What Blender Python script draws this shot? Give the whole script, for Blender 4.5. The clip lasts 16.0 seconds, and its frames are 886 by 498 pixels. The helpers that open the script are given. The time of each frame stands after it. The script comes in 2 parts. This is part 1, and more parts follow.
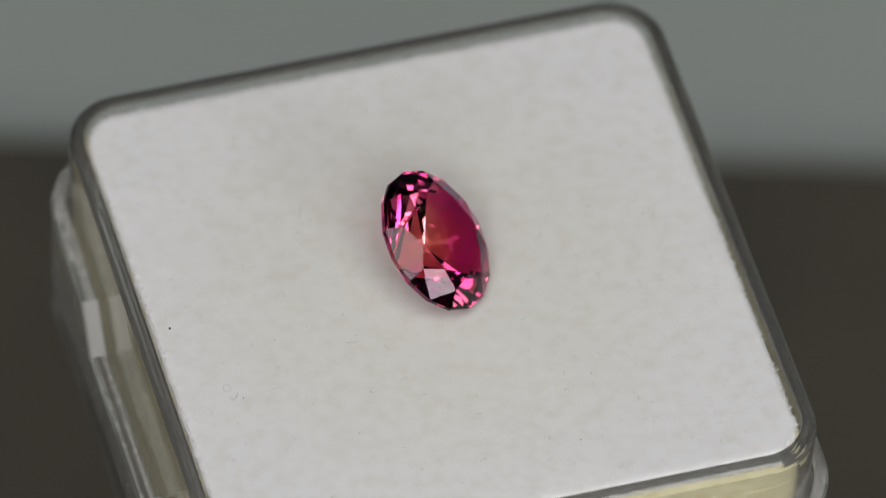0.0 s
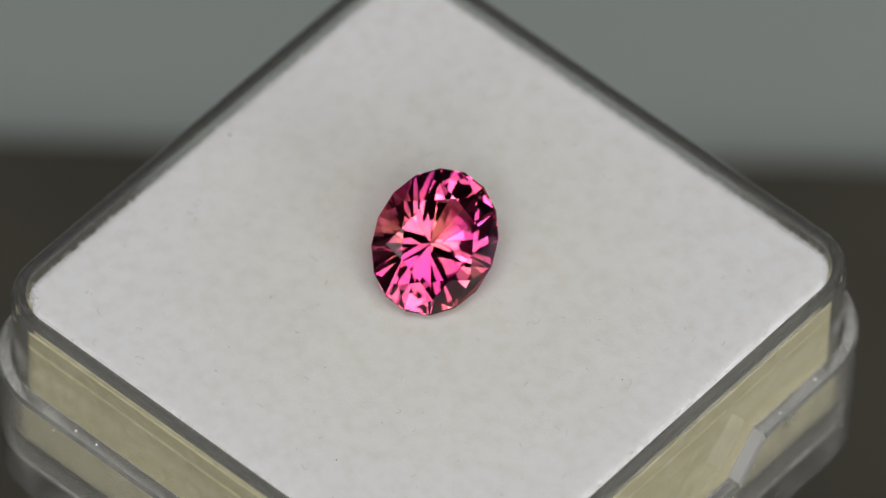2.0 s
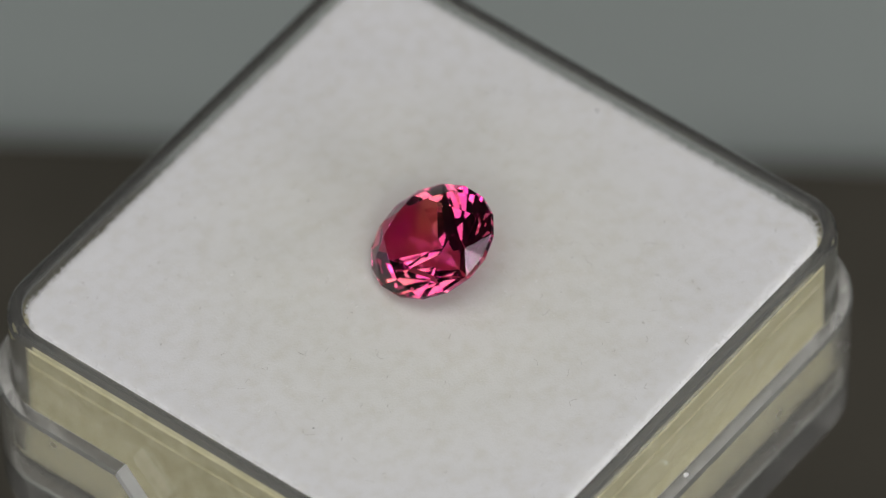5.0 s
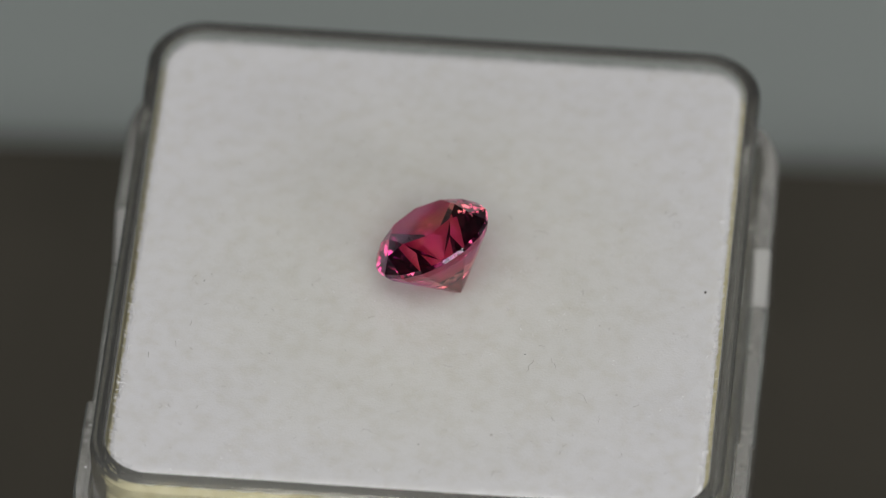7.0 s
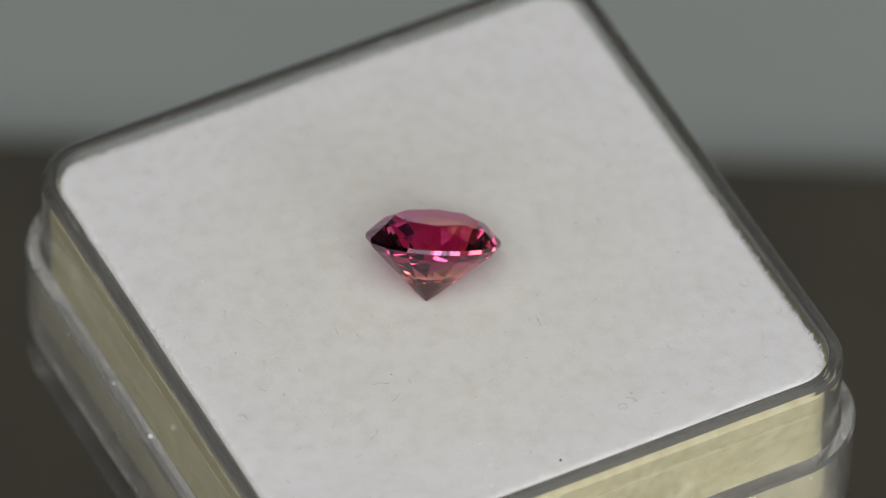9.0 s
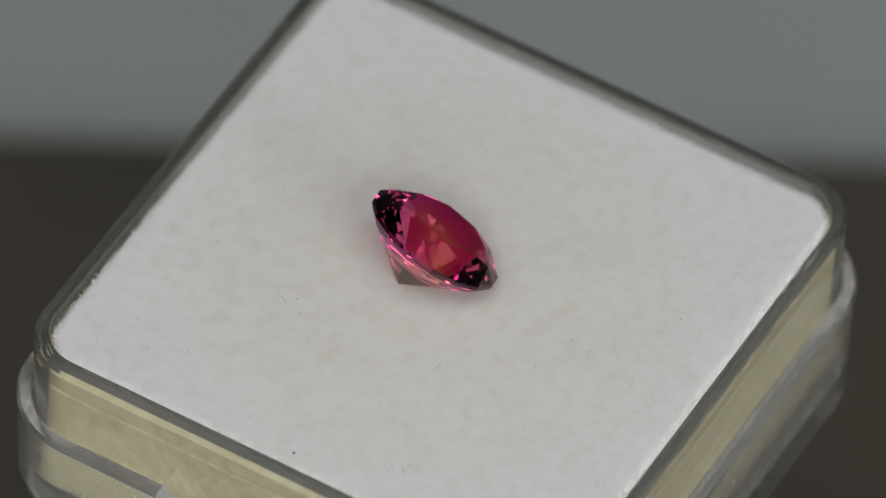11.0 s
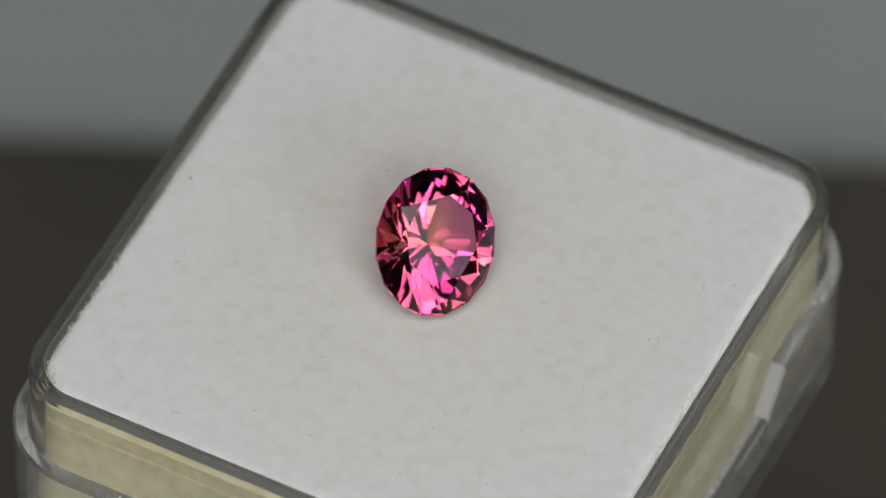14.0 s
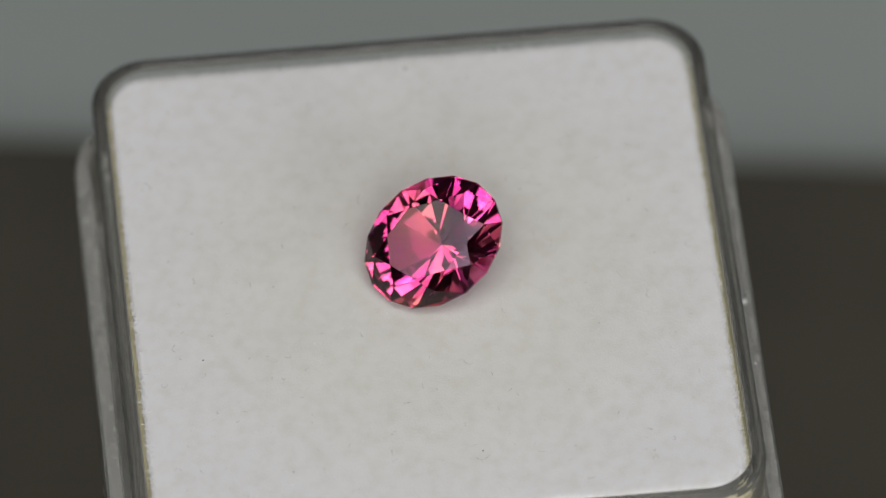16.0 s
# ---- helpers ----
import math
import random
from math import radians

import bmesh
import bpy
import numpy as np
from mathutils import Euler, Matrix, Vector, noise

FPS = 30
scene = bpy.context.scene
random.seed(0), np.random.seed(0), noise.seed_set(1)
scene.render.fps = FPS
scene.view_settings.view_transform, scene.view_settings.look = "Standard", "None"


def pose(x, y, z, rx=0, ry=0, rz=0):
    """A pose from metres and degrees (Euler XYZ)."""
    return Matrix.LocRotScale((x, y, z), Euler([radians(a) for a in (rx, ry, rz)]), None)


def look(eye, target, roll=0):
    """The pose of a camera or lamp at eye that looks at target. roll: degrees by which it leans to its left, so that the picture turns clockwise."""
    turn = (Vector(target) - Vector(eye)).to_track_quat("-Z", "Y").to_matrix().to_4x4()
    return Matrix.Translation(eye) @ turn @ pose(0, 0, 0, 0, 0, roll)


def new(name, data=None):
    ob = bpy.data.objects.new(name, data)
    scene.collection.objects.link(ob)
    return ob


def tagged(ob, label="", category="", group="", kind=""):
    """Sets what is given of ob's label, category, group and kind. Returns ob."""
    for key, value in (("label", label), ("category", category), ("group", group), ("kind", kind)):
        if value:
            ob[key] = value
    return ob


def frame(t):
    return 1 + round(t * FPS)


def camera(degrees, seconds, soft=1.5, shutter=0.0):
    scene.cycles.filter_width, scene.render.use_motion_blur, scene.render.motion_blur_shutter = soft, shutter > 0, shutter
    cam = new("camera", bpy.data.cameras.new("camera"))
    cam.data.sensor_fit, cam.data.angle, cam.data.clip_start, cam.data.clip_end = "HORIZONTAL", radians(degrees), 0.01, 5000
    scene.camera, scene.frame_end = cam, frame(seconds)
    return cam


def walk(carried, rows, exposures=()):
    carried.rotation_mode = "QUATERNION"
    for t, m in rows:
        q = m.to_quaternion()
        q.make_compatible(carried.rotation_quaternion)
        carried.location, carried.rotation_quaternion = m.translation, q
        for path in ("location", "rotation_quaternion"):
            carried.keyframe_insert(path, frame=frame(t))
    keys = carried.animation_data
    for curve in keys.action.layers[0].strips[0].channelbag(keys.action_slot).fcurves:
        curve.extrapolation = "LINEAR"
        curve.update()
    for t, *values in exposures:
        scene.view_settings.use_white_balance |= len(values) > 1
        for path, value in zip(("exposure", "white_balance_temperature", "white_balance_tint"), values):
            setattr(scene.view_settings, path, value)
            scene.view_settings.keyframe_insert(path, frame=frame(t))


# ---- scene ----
cam = camera(5.0, 16.0, soft=1.1)
ZR = 0.075                      # height of the box rim over the table
SPIN = 28.767                   # turntable speed, degrees a second, clockwise from above
EYE = Vector((0.000452, -0.316928, 0.371043 + ZR))
PITCH = radians(49.360)
AIM = EYE + Vector((0, math.cos(PITCH), -math.sin(PITCH)))
# the automatic exposure dips each time a side of the box turns square to the lens
DIP = [(0.0, -0.15), (0.4, -0.16), (0.9, -0.17), (1.25, -0.10), (1.6, 0.0), (2.45, 0.0), (2.8, -0.09)]
EXPOSURES = [(0.0, -0.02), (0.25, -0.08)] + [(round(0.6 + k * 3.1286 + p, 2), v) for k in range(5) for p, v in DIP if 0.6 + k * 3.1286 + p <= 16.0]
walk(cam, [(0.0, look(EYE, AIM, 1.108)), (16.0, look(EYE, AIM, 1.108))], EXPOSURES)
cam.data.dof.use_dof = True
cam.data.dof.focus_distance = 0.484
cam.data.dof.aperture_fstop = 33.0

# ---- light ----
world = bpy.data.worlds.new("room_air")
world.use_nodes = True
world.node_tree.nodes["Background"].inputs[0].default_value = (0.8, 0.85, 0.9, 1)
world.node_tree.nodes["Background"].inputs[1].default_value = 0.02
scene.world = world


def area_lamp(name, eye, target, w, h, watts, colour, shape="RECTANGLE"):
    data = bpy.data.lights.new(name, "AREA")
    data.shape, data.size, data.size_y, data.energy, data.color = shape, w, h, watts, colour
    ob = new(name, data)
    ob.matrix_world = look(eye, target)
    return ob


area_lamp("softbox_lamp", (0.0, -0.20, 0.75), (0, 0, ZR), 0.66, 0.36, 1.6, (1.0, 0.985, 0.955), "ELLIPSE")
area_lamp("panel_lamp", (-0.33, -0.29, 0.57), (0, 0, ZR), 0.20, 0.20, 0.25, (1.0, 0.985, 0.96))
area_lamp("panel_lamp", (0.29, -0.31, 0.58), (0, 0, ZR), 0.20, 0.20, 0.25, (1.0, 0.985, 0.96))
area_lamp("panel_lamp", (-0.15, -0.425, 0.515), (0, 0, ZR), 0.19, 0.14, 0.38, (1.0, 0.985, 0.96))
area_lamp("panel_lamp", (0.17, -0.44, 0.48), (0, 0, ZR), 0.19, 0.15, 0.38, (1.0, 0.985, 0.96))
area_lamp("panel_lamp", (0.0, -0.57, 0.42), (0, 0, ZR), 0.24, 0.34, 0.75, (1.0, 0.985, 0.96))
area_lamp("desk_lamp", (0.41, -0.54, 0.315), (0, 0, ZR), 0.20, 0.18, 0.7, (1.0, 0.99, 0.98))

# ---- materials ----


def material(name, colour, rough=0.5, **more):
    m = bpy.data.materials.new(name)
    m.use_nodes = True
    b = m.node_tree.nodes["Principled BSDF"]
    b.inputs["Base Color"].default_value = (*colour, 1)
    b.inputs["Roughness"].default_value = rough
    for k, v in more.items():
        b.inputs[k.replace("_", " ")].default_value = v
    return m


def vary(m, colours, scale, bump=0.0, bump_scale=None, detail=7.0, lo=0.35, hi=0.65, dist=0.0002):
    """Noise through the colours, in object space (metres), with a finer relief."""
    t = m.node_tree
    b = t.nodes["Principled BSDF"]
    co = t.nodes.new("ShaderNodeTexCoord")
    n = t.nodes.new("ShaderNodeTexNoise")
    n.inputs["Scale"].default_value, n.inputs["Detail"].default_value = scale, detail
    t.links.new(co.outputs["Object"], n.inputs["Vector"])
    r = t.nodes.new("ShaderNodeValToRGB")
    els = r.color_ramp.elements
    els[0].position, els[1].position = lo, hi
    els[0].color, els[1].color = (*colours[0], 1), (*colours[-1], 1)
    for i, c in enumerate(colours[1:-1]):
        e = els.new(lo + (hi - lo) * (i + 1) / (len(colours) - 1))
        e.color = (*c, 1)
    t.links.new(n.outputs["Fac"], r.inputs["Fac"])
    t.links.new(r.outputs["Color"], b.inputs["Base Color"])
    if bump:
        n2 = t.nodes.new("ShaderNodeTexNoise")
        n2.inputs["Scale"].default_value, n2.inputs["Detail"].default_value = bump_scale or scale * 6, 5
        t.links.new(co.outputs["Object"], n2.inputs["Vector"])
        bp = t.nodes.new("ShaderNodeBump")
        bp.inputs["Strength"].default_value, bp.inputs["Distance"].default_value = bump, dist
        t.links.new(n2.outputs["Fac"], bp.inputs["Height"])
        t.links.new(bp.outputs["Normal"], b.inputs["Normal"])
    return m


FELT = vary(material("white_felt", (0.8, 0.79, 0.78), 1.0, Specular_IOR_Level=0.1, Sheen_Weight=0.15),
            [(0.772, 0.765, 0.738), (0.80, 0.797, 0.785), (0.822, 0.822, 0.820)], 1300, 0.13, 9000, lo=0.3, hi=0.6)
FIBRE = material("white_fibre", (0.79, 0.79, 0.80), 0.9, Specular_IOR_Level=0.1)


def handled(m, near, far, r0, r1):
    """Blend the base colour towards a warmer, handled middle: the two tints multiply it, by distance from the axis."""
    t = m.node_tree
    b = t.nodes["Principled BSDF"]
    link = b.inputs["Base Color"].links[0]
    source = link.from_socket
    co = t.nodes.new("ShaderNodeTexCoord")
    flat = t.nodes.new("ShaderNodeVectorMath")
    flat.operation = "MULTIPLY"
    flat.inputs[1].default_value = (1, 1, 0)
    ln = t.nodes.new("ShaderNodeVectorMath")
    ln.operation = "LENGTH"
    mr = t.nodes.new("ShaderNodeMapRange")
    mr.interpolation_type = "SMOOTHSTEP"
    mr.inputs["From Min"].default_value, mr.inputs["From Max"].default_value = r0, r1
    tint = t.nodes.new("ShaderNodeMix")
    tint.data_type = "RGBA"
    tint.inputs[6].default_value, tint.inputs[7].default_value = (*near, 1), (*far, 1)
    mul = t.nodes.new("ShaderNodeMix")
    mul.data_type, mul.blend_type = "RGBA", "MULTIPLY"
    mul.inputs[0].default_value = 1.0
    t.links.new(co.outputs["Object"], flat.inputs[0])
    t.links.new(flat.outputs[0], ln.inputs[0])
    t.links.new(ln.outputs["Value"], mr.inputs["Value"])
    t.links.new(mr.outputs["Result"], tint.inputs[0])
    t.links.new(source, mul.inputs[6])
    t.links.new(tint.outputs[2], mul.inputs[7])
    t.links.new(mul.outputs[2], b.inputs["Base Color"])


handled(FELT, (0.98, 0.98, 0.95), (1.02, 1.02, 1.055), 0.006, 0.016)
CREAM = vary(material("cream_foam", (0.72, 0.66, 0.42), 0.95, Specular_IOR_Level=0.1),
             [(0.43, 0.395, 0.245), (0.48, 0.445, 0.29), (0.53, 0.49, 0.335)], 1500, 0.45, 6000)
CLEAR = material("clear_polystyrene", (0.93, 0.935, 0.91), 0.06, IOR=1.5, Transmission_Weight=0.952)


def smudged(m, scale, lo, hi, relief):
    """Uneven gloss and a slight waviness, as on handled plastic."""
    t = m.node_tree
    b = t.nodes["Principled BSDF"]
    co = t.nodes.new("ShaderNodeTexCoord")
    n = t.nodes.new("ShaderNodeTexNoise")
    n.inputs["Scale"].default_value, n.inputs["Detail"].default_value = scale, 6
    mr = t.nodes.new("ShaderNodeMapRange")
    mr.inputs["From Min"].default_value, mr.inputs["From Max"].default_value = 0.42, 0.72
    mr.inputs["To Min"].default_value, mr.inputs["To Max"].default_value = lo, hi
    n2 = t.nodes.new("ShaderNodeTexNoise")
    n2.inputs["Scale"].default_value = scale * 0.4
    bp = t.nodes.new("ShaderNodeBump")
    bp.inputs["Strength"].default_value, bp.inputs["Distance"].default_value = relief, 0.0002
    t.links.new(co.outputs["Object"], n.inputs["Vector"])
    t.links.new(co.outputs["Object"], n2.inputs["Vector"])
    t.links.new(n.outputs["Fac"], mr.inputs["Value"])
    t.links.new(mr.outputs["Result"], b.inputs["Roughness"])
    t.links.new(n2.outputs["Fac"], bp.inputs["Height"])
    t.links.new(bp.outputs["Normal"], b.inputs["Normal"])


smudged(CLEAR, 900, 0.02, 0.13, 0.05)
FROST = material("frosted_polystyrene", (0.85, 0.85, 0.84), 0.35, IOR=1.5, Transmission_Weight=0.76)
# whitish plastic for the tray's foot bevel: its bright edge highlight, painted in
FOOT_GLEAM = material("foot_gleam_polystyrene", (0.88, 0.87, 0.85), 0.3, IOR=1.5, Transmission_Weight=0.6)
smudged(FOOT_GLEAM, 700, 0.15, 0.45, 0.1)
SCUFFED = material("scuffed_polystyrene", (0.9, 0.89, 0.86), 0.2, IOR=1.5, Transmission_Weight=0.9)
smudged(SCUFFED, 800, 0.08, 0.3, 0.08)
MAT = vary(material("dark_brown_mat", (0.05, 0.045, 0.038), 0.8), [(0.056, 0.051, 0.039), (0.077, 0.069, 0.054)], 60, 0.3, 900)
GREY = vary(material("grey_green_tabletop", (0.3, 0.32, 0.3), 0.7), [(0.375, 0.42, 0.412), (0.405, 0.445, 0.435)], 9, 0.1, 300)
WALL = vary(material("grey_wall_paint", (0.2, 0.2, 0.195), 0.9), [(0.185, 0.185, 0.18), (0.215, 0.215, 0.208)], 3, 0.1, 60)
BLACK = vary(material("black_plastic", (0.03, 0.03, 0.03), 0.45), [(0.025, 0.025, 0.025), (0.035, 0.035, 0.035)], 200)
LINT = material("grey_brown_lint", (0.31, 0.285, 0.26), 0.8)
SPECK = material("dark_dust", (0.05, 0.045, 0.04), 0.8)



def gem_material():
    """Coloured stone: light takes up colour as it enters and leaves, and a little more at every inner reflection."""
    m = bpy.data.materials.new("pink_tourmaline")
    m.use_nodes = True
    t = m.node_tree
    b = t.nodes["Principled BSDF"]
    b.inputs["Roughness"].default_value, b.inputs["IOR"].default_value, b.inputs["Transmission Weight"].default_value = 0.0, 1.69, 1.0
    glass = t.nodes.new("ShaderNodeBsdfGlass")
    glass.inputs["Roughness"].default_value, glass.inputs["IOR"].default_value = 0.0, 1.69
    mix = t.nodes.new("ShaderNodeMixShader")
    mix.inputs[0].default_value = 0.35
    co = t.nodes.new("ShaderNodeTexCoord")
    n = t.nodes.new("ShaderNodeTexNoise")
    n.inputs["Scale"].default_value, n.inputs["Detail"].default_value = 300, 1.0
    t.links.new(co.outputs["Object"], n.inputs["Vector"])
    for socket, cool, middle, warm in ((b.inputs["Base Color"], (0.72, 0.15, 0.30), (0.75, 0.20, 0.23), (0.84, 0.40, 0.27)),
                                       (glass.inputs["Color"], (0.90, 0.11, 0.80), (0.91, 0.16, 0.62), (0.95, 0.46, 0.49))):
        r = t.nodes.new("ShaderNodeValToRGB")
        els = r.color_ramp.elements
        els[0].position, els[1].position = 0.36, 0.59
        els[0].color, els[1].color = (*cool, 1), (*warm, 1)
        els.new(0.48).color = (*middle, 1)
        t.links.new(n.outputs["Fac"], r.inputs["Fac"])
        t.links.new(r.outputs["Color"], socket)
    t.links.new(b.outputs[0], mix.inputs[1])
    t.links.new(glass.outputs[0], mix.inputs[2])
    t.links.new(mix.outputs[0], t.nodes["Material Output"].inputs["Surface"])
    return m


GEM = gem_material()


# ---- builders ----


def mesh_of(name, verts, faces, mat, smooth=False):
    me = bpy.data.meshes.new(name)
    me.from_pydata([tuple(v) for v in verts], [], [tuple(f) for f in faces])
    bm = bmesh.new()
    bm.from_mesh(me)
    bmesh.ops.recalc_face_normals(bm, faces=bm.faces)
    bm.to_mesh(me)
    bm.free()
    me.materials.append(mat)
    if smooth:
        me.polygons.foreach_set("use_smooth", [True] * len(me.polygons))
    me.update()
    return me


def part(name, me, parent, label=""):
    ob = new(name, me)
    ob.parent = parent
    if label:
        tagged(ob, label)
    return ob


def slab(x0, x1, y0, y1, z0, z1, mat, name, bevel=0.0):
    me = bpy.data.meshes.new(name)
    bm = bmesh.new()
    bmesh.ops.create_cube(bm, size=1)
    bmesh.ops.scale(bm, vec=(x1 - x0, y1 - y0, z1 - z0), verts=bm.verts)
    bmesh.ops.translate(bm, vec=((x0 + x1) / 2, (y0 + y1) / 2, (z0 + z1) / 2), verts=bm.verts)
    if bevel:
        bmesh.ops.bevel(bm, geom=bm.edges[:], offset=bevel, segments=2, affect="EDGES")
    bm.to_mesh(me)
    bm.free()
    me.materials.append(mat)
    return me


def ring(half, r, z, stops=(), steps=14):
    """A rounded square, anticlockwise from the +x side; stops: extra points along the two x sides. z: a number or f(x, y)."""
    pts = []
    n = half - r
    side = sorted({-n, n, *[s for s in stops if abs(s) < n]})
    for q in range(4):
        c, s = round(math.cos(q * math.pi / 2)), round(math.sin(q * math.pi / 2))
        loc = [(half, y) for y in side]
        loc += [(n + r * math.cos(a), n + r * math.sin(a)) for a in [math.pi / 2 * k / steps for k in range(1, steps)]]
        for x, y in loc:
            pts.append((x * c - y * s, x * s + y * c))
    return [(x, y, z(x, y) if callable(z) else z) for x, y in pts]


def skin(loops, cap_first=True, cap_last=True):
    n = len(loops[0])
    verts = [v for lp in loops for v in lp]
    faces = []
    for i in range(len(loops) - 1):
        for k in range(n):
            a, b = i * n + k, i * n + (k + 1) % n
            faces.append((a, b, b + n, a + n))
    if cap_first:
        faces.append(tuple(range(n))[::-1])
    if cap_last:
        faces.append(tuple(range((len(loops) - 1) * n, len(loops) * n)))
    return verts, faces


def lathe(profile, steps=64):
    loops = [[(r * math.cos(2 * math.pi * k / steps), r * math.sin(2 * math.pi * k / steps), z) for k in range(steps)] for r, z in profile]
    return skin(loops)


def placed(verts, m):
    return [m @ Vector(v) for v in verts]


# box axes on the turntable at the start: turned, a little off centre and not quite level
BOX = Matrix.Translation((0, 0, ZR)) @ pose(0, 0, 0, 0, 0, 16.956) @ pose(0, 0, 0, math.degrees(math.atan(0.0214)), math.degrees(math.atan(0.0206)), 0) @ Matrix.Translation((0.00018, -0.00046, 0))
mm = 0.001

# ---- structure ----
table = tagged(new("ground", slab(-1, 1, -1, 1, -0.03, 0, GREY, "tabletop")), "grey-green matt tabletop under the whole set-up", "tabletop", kind="structure")
for nm, a in (("wall_north", (-1, 1, 1, 1.05, 0, 1.6)), ("wall_south", (-1, 1, -1.05, -1, 0, 1.6)), ("wall_east", (1, 1.05, -1.05, 1.05, 0, 1.6)), ("wall_west", (-1.05, -1, -1.05, 1.05, 0, 1.6))):
    tagged(new(nm, slab(*a, WALL, nm)), "plain grey painted wall of the dim room", "wall", kind="structure")
tagged(new("ceiling", slab(-1.05, 1.05, -1.05, 1.05, 1.6, 1.65, WALL, "ceiling")), "plain grey ceiling of the dim room", "ceiling", kind="structure")
MATZ = 0.003
edge = pose(0, 0, 0, 0, 0, -1.0)
mat_me = slab(-0.35, 0.35, -0.4, 0.0714, 0, MATZ, MAT, "mat", 0.0006)
mat_me.transform(edge)
tagged(new("mat", mat_me), "dark brown matt board lying on the tabletop", "mat")

# ---- turntable ----
turntable = tagged(new("turntable"), "small black plastic turntable standing on the dark mat", "turntable")
v, f = lathe([(0.0128, MATZ), (0.013, MATZ + 0.0005), (0.013, 0.034), (0.0122, 0.0355), (0.006, 0.036), (0.006, 0.058)])
part("base", mesh_of("base", v, f, BLACK), turntable)
PLATE = ZR - 12.6 * mm
v, f = lathe([(0.0105, 0.058), (0.0118, 0.0585), (0.012, 0.059), (0.012, PLATE - 0.0004), (0.0117, PLATE)])
platform = part("platform", mesh_of("platform", v, f, BLACK), turntable)

# ---- clear box ----


def notch(x, y):
    """Height of the shoulder: lower in the middle of the two x sides."""
    if abs(x) < 14.9 * mm:
        return -4.3 * mm
    k = min(max((6.3 * mm - abs(y)) / (1.75 * mm), 0), 1)
    return (-4.3 - 2.2 * k) * mm


STOPS = [s * mm for s in (-6.3, -4.55, 4.55, 6.3)]


def build_box():
    box = tagged(new("gem_box"), "clear hard-plastic gem box with rounded corners and notched outer tray", "box")

    def lp(h, r, z):
        return ring(h * mm, r * mm, z if callable(z) else z * mm, STOPS)
    inner = [lp(14.5, 2.6, -9.2), lp(14.85, 2.75, -9.0), lp(14.96, 2.8, -8.6), lp(15.06, 2.8, -0.2), lp(15.02, 2.77, 0.06), lp(14.9, 2.68, 0.2), lp(14.74, 2.55, 0.25),
             lp(14.52, 2.4, 0.25), lp(14.4, 2.3, 0.2), lp(14.34, 2.2, 0.05), lp(14.42, 2.3, -8.2), lp(13.9, 2.0, -8.6)]
    outer = [lp(15.1, 3.8, -12.3), lp(15.7, 4.2, -12.1), lp(16.02, 4.45, -11.4), lp(16.08, 4.45, lambda x, y: notch(x, y) - 0.2 * mm),
             lp(15.95, 4.35, notch), lp(15.36, 3.6, notch), lp(15.24, 3.3, lambda x, y: notch(x, y) - 0.12 * mm), lp(15.14, 3.1, -9.6), lp(14.86, 2.9, -9.9)]
    for nm, loops, lab in (("inner_box", inner, "clear upper wall with polished rim"), ("outer_tray", outer, "clear outer tray with a notch in two sides")):
        v, f = skin(loops)
        me = mesh_of(nm, placed(v, BOX), f, CLEAR, True)
        me.set_sharp_from_angle(angle=radians(7.2))
        if nm == "outer_tray":
            me.materials.append(FROST)
            me.materials.append(FOOT_GLEAM)
            me.materials.append(SCUFFED)
            turn = BOX.to_3x3().inverted()
            for q in me.polygons:
                way = turn @ q.normal
                if abs(way.y) > 0.35 and abs(way.z) > 0.35 and abs((BOX.inverted() @ q.center).y) < 6.5 * mm:
                    q.material_index = 1
                elif -12.25 * mm < (BOX.inverted() @ q.center).z < -11.3 * mm and abs(way.z) < 0.97 and max(abs((BOX.inverted() @ q.center).x), abs((BOX.inverted() @ q.center).y)) > 11 * mm:
                    q.material_index = 2
                elif abs(way.z) < 0.1 and max(abs((BOX.inverted() @ q.center).x), abs((BOX.inverted() @ q.center).y)) > 15.7 * mm:
                    q.material_index = 3
        ob = part(nm, me, box, lab)
        ob.visible_shadow = False
    return box


gem_box = build_box()

# ---- foam insert ----
FH, FR = 14.13, 1.9
GEM_C = Vector((0.0000896, 0.0000076, 0.0024008))
CULET = Vector((-0.0016982, 0.0006355, -0.0000075))
TOE = Vector((0.0022, -0.0008, 0.0003))
INV = (Matrix.Translation((0, 0, -ZR)) @ BOX).inverted()
DENT0, DENT1 = INV @ CULET, INV @ TOE


def felt_height(x, y):
    """Top of the felt in the box's axes, metres."""
    e = max(abs(x), abs(y)) / mm
    z = -0.24 - 0.1 * max(0, (e - (FH - 0.4)) / 0.4) ** 2 + 0.27 * math.exp(-(math.hypot(x, y) / mm / 9.0) ** 2)
    z += 0.045 * noise.noise(Vector((x, y, 0)) * 260) + 0.016 * noise.noise(Vector((x, y, 3)) * 900) + 0.008 * noise.noise(Vector((x, y, 7)) * 2600)
    d = DENT1 - DENT0
    p = Vector((x, y, 0)) - Vector((DENT0.x, DENT0.y, 0))
    k = min(max((p.x * d.x + p.y * d.y) / (d.x ** 2 + d.y ** 2), 0), 1)
    q = Vector((DENT0.x + d.x * k - x, DENT0.y + d.y * k - y)).length / mm
    z -= 0.1 * math.exp(-(q / 1.6) ** 2)
    return z * mm


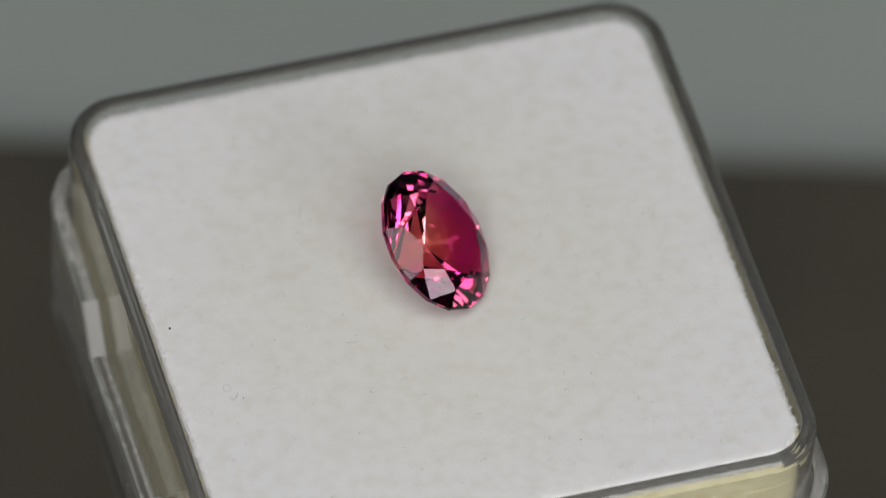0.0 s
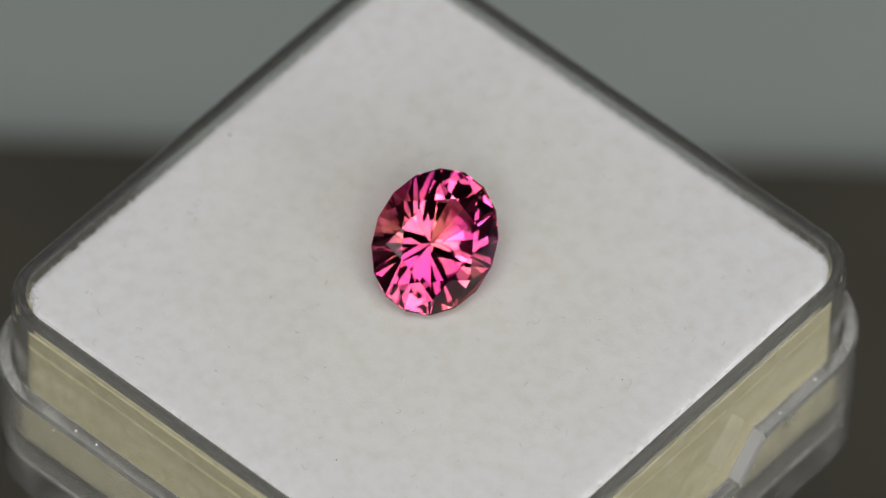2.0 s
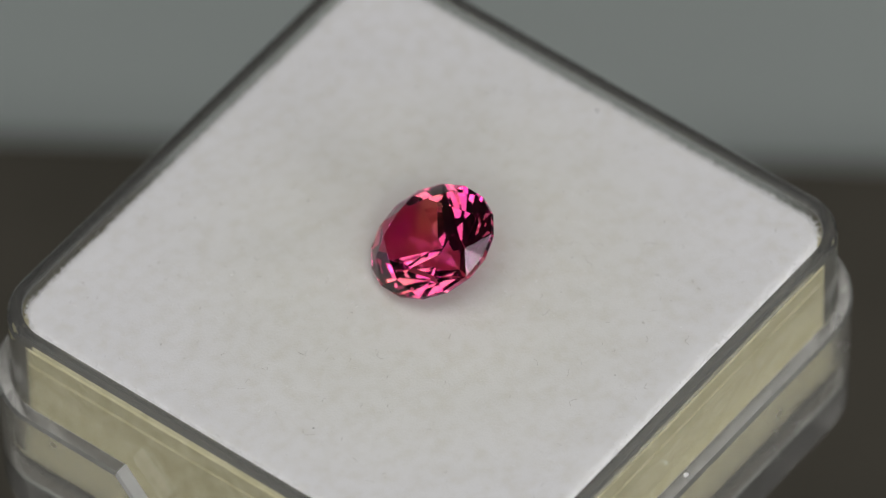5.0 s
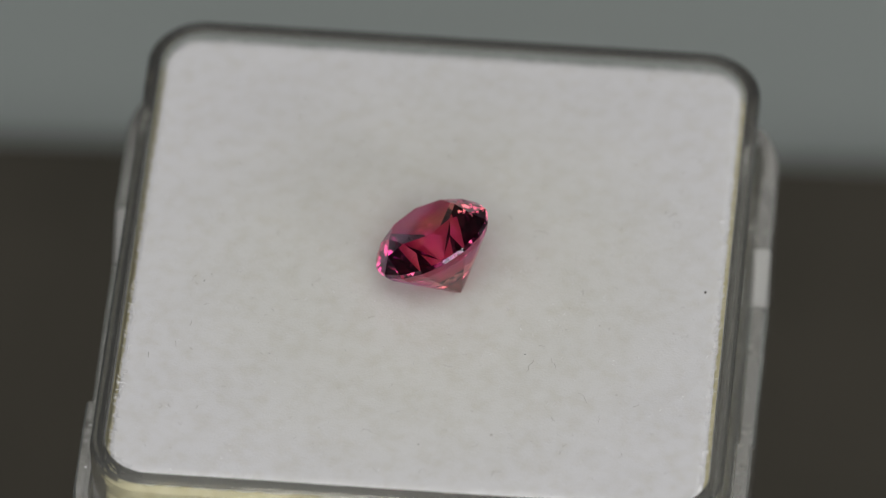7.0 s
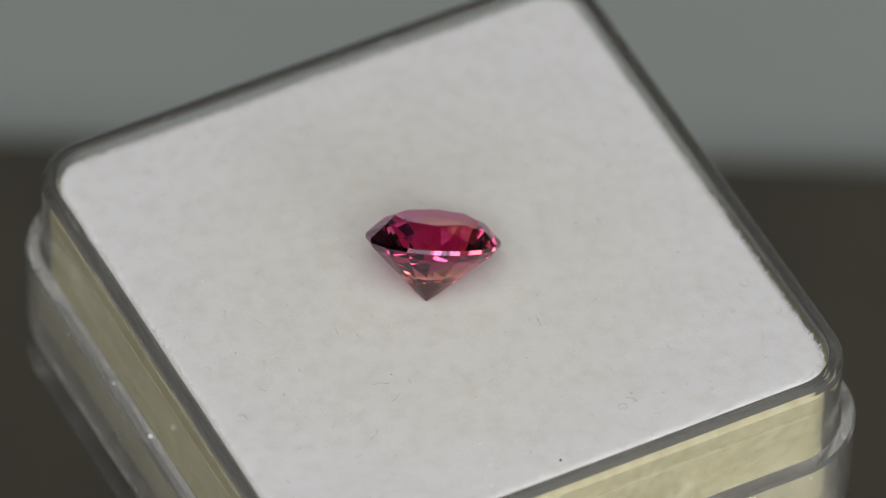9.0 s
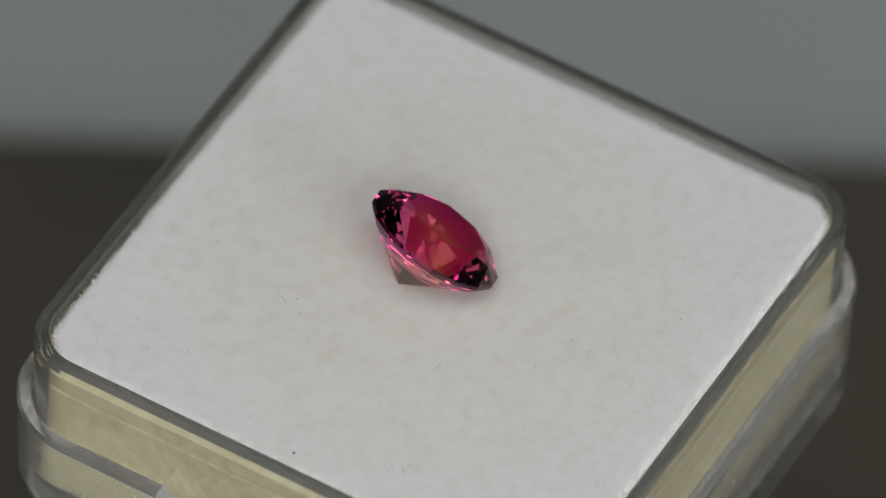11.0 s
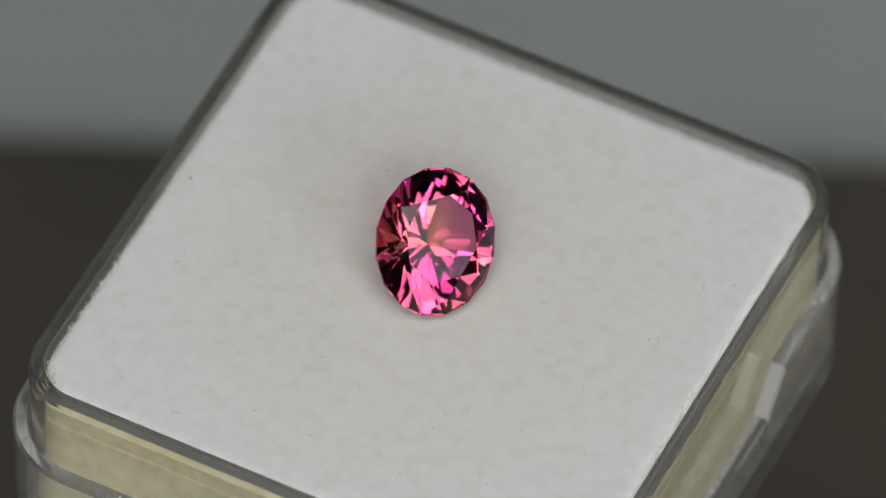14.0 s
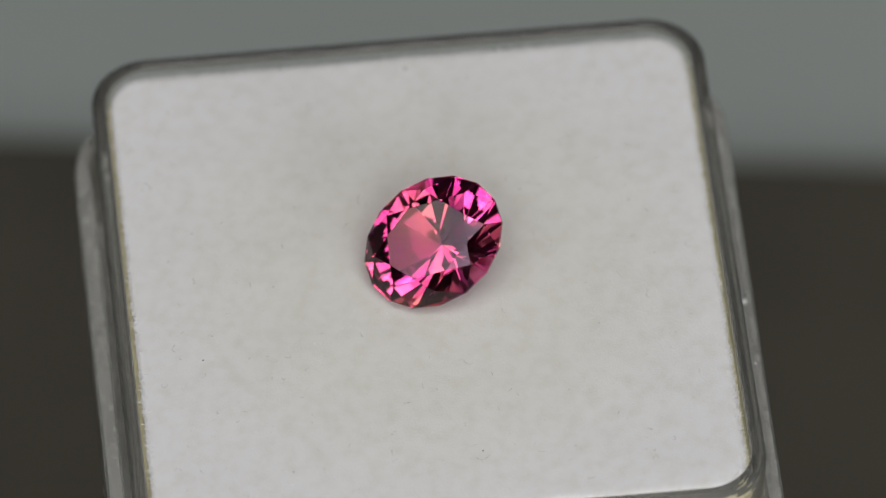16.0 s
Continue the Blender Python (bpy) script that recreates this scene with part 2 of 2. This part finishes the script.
def build_foam():
    foam = tagged(new("foam_insert"), "cream foam pad with white felt face filling the clear box", "foam pad")
    # felt face: a fine grid squeezed into the rounded square
    n = 150
    verts, faces = [], []
    for j in range(n + 1):
        for i in range(n + 1):
            u, w = 2 * i / n - 1, 2 * j / n - 1
            x, y = u * FH * mm, w * FH * mm
            ax, ay = abs(x) - (FH - FR) * mm, abs(y) - (FH - FR) * mm
            if ax > 0 and ay > 0:
                m = max(ax, ay) / math.hypot(ax, ay)
                x, y = math.copysign((FH - FR) * mm + ax * m, x), math.copysign((FH - FR) * mm + ay * m, y)
            rag = 0.998 + 0.005 * noise.noise(Vector((x, y, 11)) * 1500) + 0.003 * noise.noise(Vector((x, y, 5)) * 500)
            if max(abs(u), abs(w)) > 0.985:
                x, y = x * rag, y * rag
            verts.append((x, y, felt_height(x, y)))
    for j in range(n):
        for i in range(n):
            a = j * (n + 1) + i
            faces.append((a, a + 1, a + n + 2, a + n + 1))
    # a skirt so that the felt has thickness
    rim = [i for i in range(n + 1)] + [j * (n + 1) + n for j in range(1, n + 1)] + [n * (n + 1) + i for i in range(n - 1, -1, -1)] + [j * (n + 1) for j in range(n - 1, 0, -1)]
    base = len(verts)
    for k in rim:
        verts.append((verts[k][0] * 0.999, verts[k][1] * 0.999, -0.85 * mm))
    for k in range(len(rim)):
        b = (k + 1) % len(rim)
        faces.append((rim[k], base + k, base + b, rim[b]))
    faces.append(tuple(range(base, base + len(rim))))
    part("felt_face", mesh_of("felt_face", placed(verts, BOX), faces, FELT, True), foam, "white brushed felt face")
    for nm, z0, z1 in (("upper_foam", -1.95, -0.85), ("lower_foam", -8.55, -2.0)):
        loops = [ring((FH + 0.02) * mm, 1.9 * mm, z0 * mm), ring((FH + 0.16) * mm, 2.0 * mm, (z0 + 0.1) * mm), ring((FH + 0.16) * mm, 2.0 * mm, (z1 - 0.1) * mm), ring((FH + 0.02) * mm, 1.9 * mm, z1 * mm)]
        v, f = skin(loops)
        part(nm, mesh_of(nm, placed(v, BOX), f, CREAM), foam, "cream yellow foam")
    return foam


foam = build_foam()


def build_fuzz():
    """Loose felt fibres that stand up along the edge and over the face."""
    rng = random.Random(4)
    verts, faces = [], []
    for k in range(9600):
        if k < 7000:
            s = rng.uniform(-1, 1) * (FH - 0.05)
            o = FH - abs(rng.gauss(0, 0.14))
            x, y = rng.choice([(o, s), (-o, s), (s, o), (s, -o)])
            # round the corners as the felt does
            ax, ay = abs(x) - (FH - FR), abs(y) - (FH - FR)
            if ax > 0 and ay > 0:
                m = max(ax, ay) / math.hypot(ax, ay)
                x, y = math.copysign(FH - FR + ax * m, x), math.copysign(FH - FR + ay * m, y)
            out = Vector((math.copysign(1, x) if abs(x) > abs(y) else 0, math.copysign(1, y) if abs(y) >= abs(x) else 0, 0))
            ln = rng.uniform(0.10, 0.28)
        else:
            x, y = rng.uniform(-13.4, 13.4), rng.uniform(-13.4, 13.4)
            out = Vector((rng.gauss(0, 1), rng.gauss(0, 1), 0)) * 0.5
            ln = rng.uniform(0.1, 0.22)
        p = Vector((x * mm, y * mm, felt_height(x * mm, y * mm) - 0.03 * mm))
        way = (out * rng.uniform(-0.2, 0.6) + Vector((rng.gauss(0, 0.5), rng.gauss(0, 0.5), rng.uniform(0.2, 0.9)))).normalized() * ln * mm
        sd = way.cross(Vector((rng.gauss(0, 1), rng.gauss(0, 1), rng.gauss(0, 1)))).normalized() * 0.016 * mm
        b = len(verts)
        mid = p + way * 0.6 + Vector((rng.gauss(0, 0.03), rng.gauss(0, 0.03), 0)) * mm
        verts += [p - sd, p + sd, mid + sd * 0.8, mid - sd * 0.8, p + way]
        faces += [(b, b + 1, b + 2, b + 3), (b + 3, b + 2, b + 4)]
    me = bpy.data.meshes.new("felt_fuzz")
    me.from_pydata([tuple(v) for v in placed(verts, BOX)], [], faces)
    me.materials.append(FIBRE)
    ob = new("fuzz", me)
    ob.parent = foam
    return tagged(ob, "loose white felt fibres", kind="stuff")


build_fuzz()


def tube(points, r):
    loops = []
    for i, p in enumerate(points):
        d = (points[min(i + 1, len(points) - 1)] - points[max(i - 1, 0)]).normalized()
        a = d.cross(Vector((0, 0, 1))).normalized() * r
        c = d.cross(a).normalized() * r
        loops.append([p + a, p + c, p - a, p - c])
    return skin(loops)


def build_lint():
    rng = random.Random(11)
    verts, faces = [], []
    marked = [(5.15, -12.8, 1.2), (-7.75, 7.35, 1.5), (2.35, 10.7, 1.3), (-11.8, -3.9, 2.4), (-11.2, -4.2, 1.5), (11.1, 1.4, 1.6), (-9.1, -4.6, 1.3), (-5.45, 5.5, 1.6), (-7.4, -12.9, 1.2), (12.1, 9.7, 1.1), (-9.6, -13.2, 1.2)]
    for k in range(190):
        x, y = rng.uniform(-13, 13), rng.uniform(-13, 13)
        a, curl = rng.uniform(0, 6.28), rng.gauss(0, 1.1)
        n, step = rng.randint(3, 9) if k < 75 else rng.randint(3, 5), rng.uniform(0.04, 0.10)
        if k < len(marked):
            x, y, n, step = marked[k][0], marked[k][1], int(7 * marked[k][2]), 0.085
        if math.hypot(x, y) < 4:
            continue
        pts = []
        for i in range(n):
            z = felt_height(x * mm, y * mm) + 0.03 * mm
            pts.append(Vector((x * mm, y * mm, z)))
            x, y = x + math.cos(a) * step, y + math.sin(a) * step
            a += curl * 0.35 + rng.gauss(0, 0.35)
        v, f = tube(pts, rng.uniform(0.003, 0.007) * mm)
        b = len(verts)
        verts += v
        faces += [tuple(i + b for i in q) for q in f]
    me = mesh_of("lint", placed(verts, BOX), faces, LINT)
    return tagged(new("lint", me), "tiny curled grey lint hairs lying on the white felt", "lint", kind="stuff")


lint = build_lint()


def build_speck(x, y, r):
    """A dust grain on the felt, x and y in the turntable's axes, millimetres."""
    rng = random.Random(int(abs(x * 100)))
    q = INV @ Vector((x * mm, y * mm, 0.0003))
    bm = bmesh.new()
    bmesh.ops.create_icosphere(bm, subdivisions=2, radius=r * mm)
    for vt in bm.verts:
        vt.co *= rng.uniform(0.75, 1.15)
        vt.co.z *= 0.7
        vt.co = BOX @ (vt.co + Vector((q.x, q.y, felt_height(q.x, q.y) + r * 0.4 * mm)))
    me = bpy.data.meshes.new("dust_grain")
    bm.to_mesh(me)
    bm.free()
    me.materials.append(SPECK)
    return tagged(new("dust_grain", me), "tiny dark dust grain lying on the white felt", "dust grain", group="dust grains on the felt")


grains = [build_speck(-12.54, -3.88, 0.066)]
for gx, gy, gr in ((7.2, -9.8, 0.035), (-3.4, 10.2, 0.03), (10.1, 4.4, 0.035), (-8.9, -8.0, 0.03), (2.2, -7.4, 0.028), (-6.0, 3.1, 0.03)):
    grains.append(build_speck(gx, gy, gr))


def build_fleck(x, y, z, r):
    """A pale grain of dust on the tray's edge, in the box's axes, millimetres."""
    rng = random.Random(int(abs(x * 100)) + 7)
    bm = bmesh.new()
    bmesh.ops.create_icosphere(bm, subdivisions=2, radius=r * mm)
    for vt in bm.verts:
        vt.co = BOX @ (vt.co * rng.uniform(0.7, 1.15) + Vector((x, y, z + r * 0.5)) * mm)
    me = bpy.data.meshes.new("dust_fleck")
    bm.to_mesh(me)
    bm.free()
    me.materials.append(FIBRE)
    return tagged(new("dust_fleck", me), "tiny white dust fleck on the clear tray edge", "dust fleck", group="dust flecks on the tray edge")


for fx, fy, fr in ((-0.23, 15.62, 0.13), (-8.7, -15.7, 0.07), (-7.4, -15.65, 0.05), (15.62, 10.5, 0.06), (15.7, 7.8, 0.04), (3.6, 15.7, 0.05)):
    grains.append(build_fleck(fx, fy, -4.3, fr))

# ---- gemstone ----


def build_gem():
    """Ground from a block, plane by plane, as a round stone of radius 1; then stretched to the oval."""
    L, W = 3.63 * mm, 2.98 * mm
    g, h, rt, rs = 0.035, 0.36, 0.60, 0.80
    c, u = math.cos(math.pi / 8), math.cos(math.pi / 16)
    planes = [((0, 0, h), (0, 0, 1))]

    def cut(angle, r, z, slope):
        """A facet through radius r at height z; slope: fall (crown) or rise (pavilion, negative) over run."""
        a = math.radians(angle)
        up = 1 if slope > 0 else -1
        n = Vector((math.cos(a) * abs(slope), math.sin(a) * abs(slope), up)).normalized()
        planes.append(((math.cos(a) * r, math.sin(a) * r, z), n))
    kite = (h - g) / (1 - rt)
    zs = h - (rs * c - rt) * kite
    for k in range(16):
        cut(22.5 * (k + 0.5), u, 0, 1e6)                                     # girdle
        cut(22.5 * (k + 0.5), u, g, (zs - g) / (u - rs * u))                 # upper girdle
        cut(22.5 * (k + 0.5), u, -g, -1.5)                                   # pavilion breaks
        cut(22.5 * (k + 0.5), 0.90, -0.155, -0.985)                          # lower halves
    for k in range(8):
        cut(45 * k, 1, g, kite)
        cut(45 * (k + 0.5), rt * c, h, (h - zs) / (rs - rt * c))
        cut(45 * k, 0, -1.027, -0.955)                                       # pavilion mains
    bm = bmesh.new()
    bmesh.ops.create_cube(bm, size=3)
    for co, n in planes:
        bmesh.ops.bisect_plane(bm, geom=bm.verts[:] + bm.edges[:] + bm.faces[:], dist=1e-6, plane_co=co, plane_no=n, clear_outer=True)
        rim = [e for e in bm.edges if e.is_boundary]
        if rim:
            bmesh.ops.holes_fill(bm, edges=rim)
    bmesh.ops.recalc_face_normals(bm, faces=bm.faces)
    n = Vector((0.58342041, -0.20489755, 0.78589924))
    e1 = Vector((-0.45033546, 0.72366241, 0.5229825))
    e2 = n.cross(e1)
    o = GEM_C + Vector((0, 0, ZR))
    bm.verts.ensure_lookup_table()
    bm.verts.index_update()
    for v in bm.verts:
        v.co = o + e1 * (v.co.x * L) + e2 * (v.co.y * W) + n * (v.co.z * 2.98 * mm)
    bm.normal_update()
    stone = tagged(new("gemstone"), "oval faceted pink-red gemstone lying tilted on white felt", "gemstone")
    kinds = {"table_facet": [], "crown": [], "girdle": [], "pavilion": []}
    for q in bm.faces:
        k = q.normal.dot(n)
        kinds["table_facet" if k > 0.999 else "crown" if k > 0.1 else "girdle" if k > -0.1 else "pavilion"].append(q)
    for nm, fs in kinds.items():
        at = {}
        for q in fs:
            for v in q.verts:
                at.setdefault(v.index, len(at))
        me = bpy.data.meshes.new(nm)
        me.from_pydata([tuple(bm.verts[i].co) for i in at], [], [[at[v.index] for v in q.verts] for q in fs])
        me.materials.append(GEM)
        part(nm, me, stone)
    bm.free()
    return stone


gem = build_gem()


def motions():
    rows = [(t / 2, pose(0, 0, 0, 0, 0, -SPIN * t / 2)) for t in range(33)]
    for ob in (platform, gem_box, foam, lint, gem, *grains):
        walk(ob, rows)


motions()
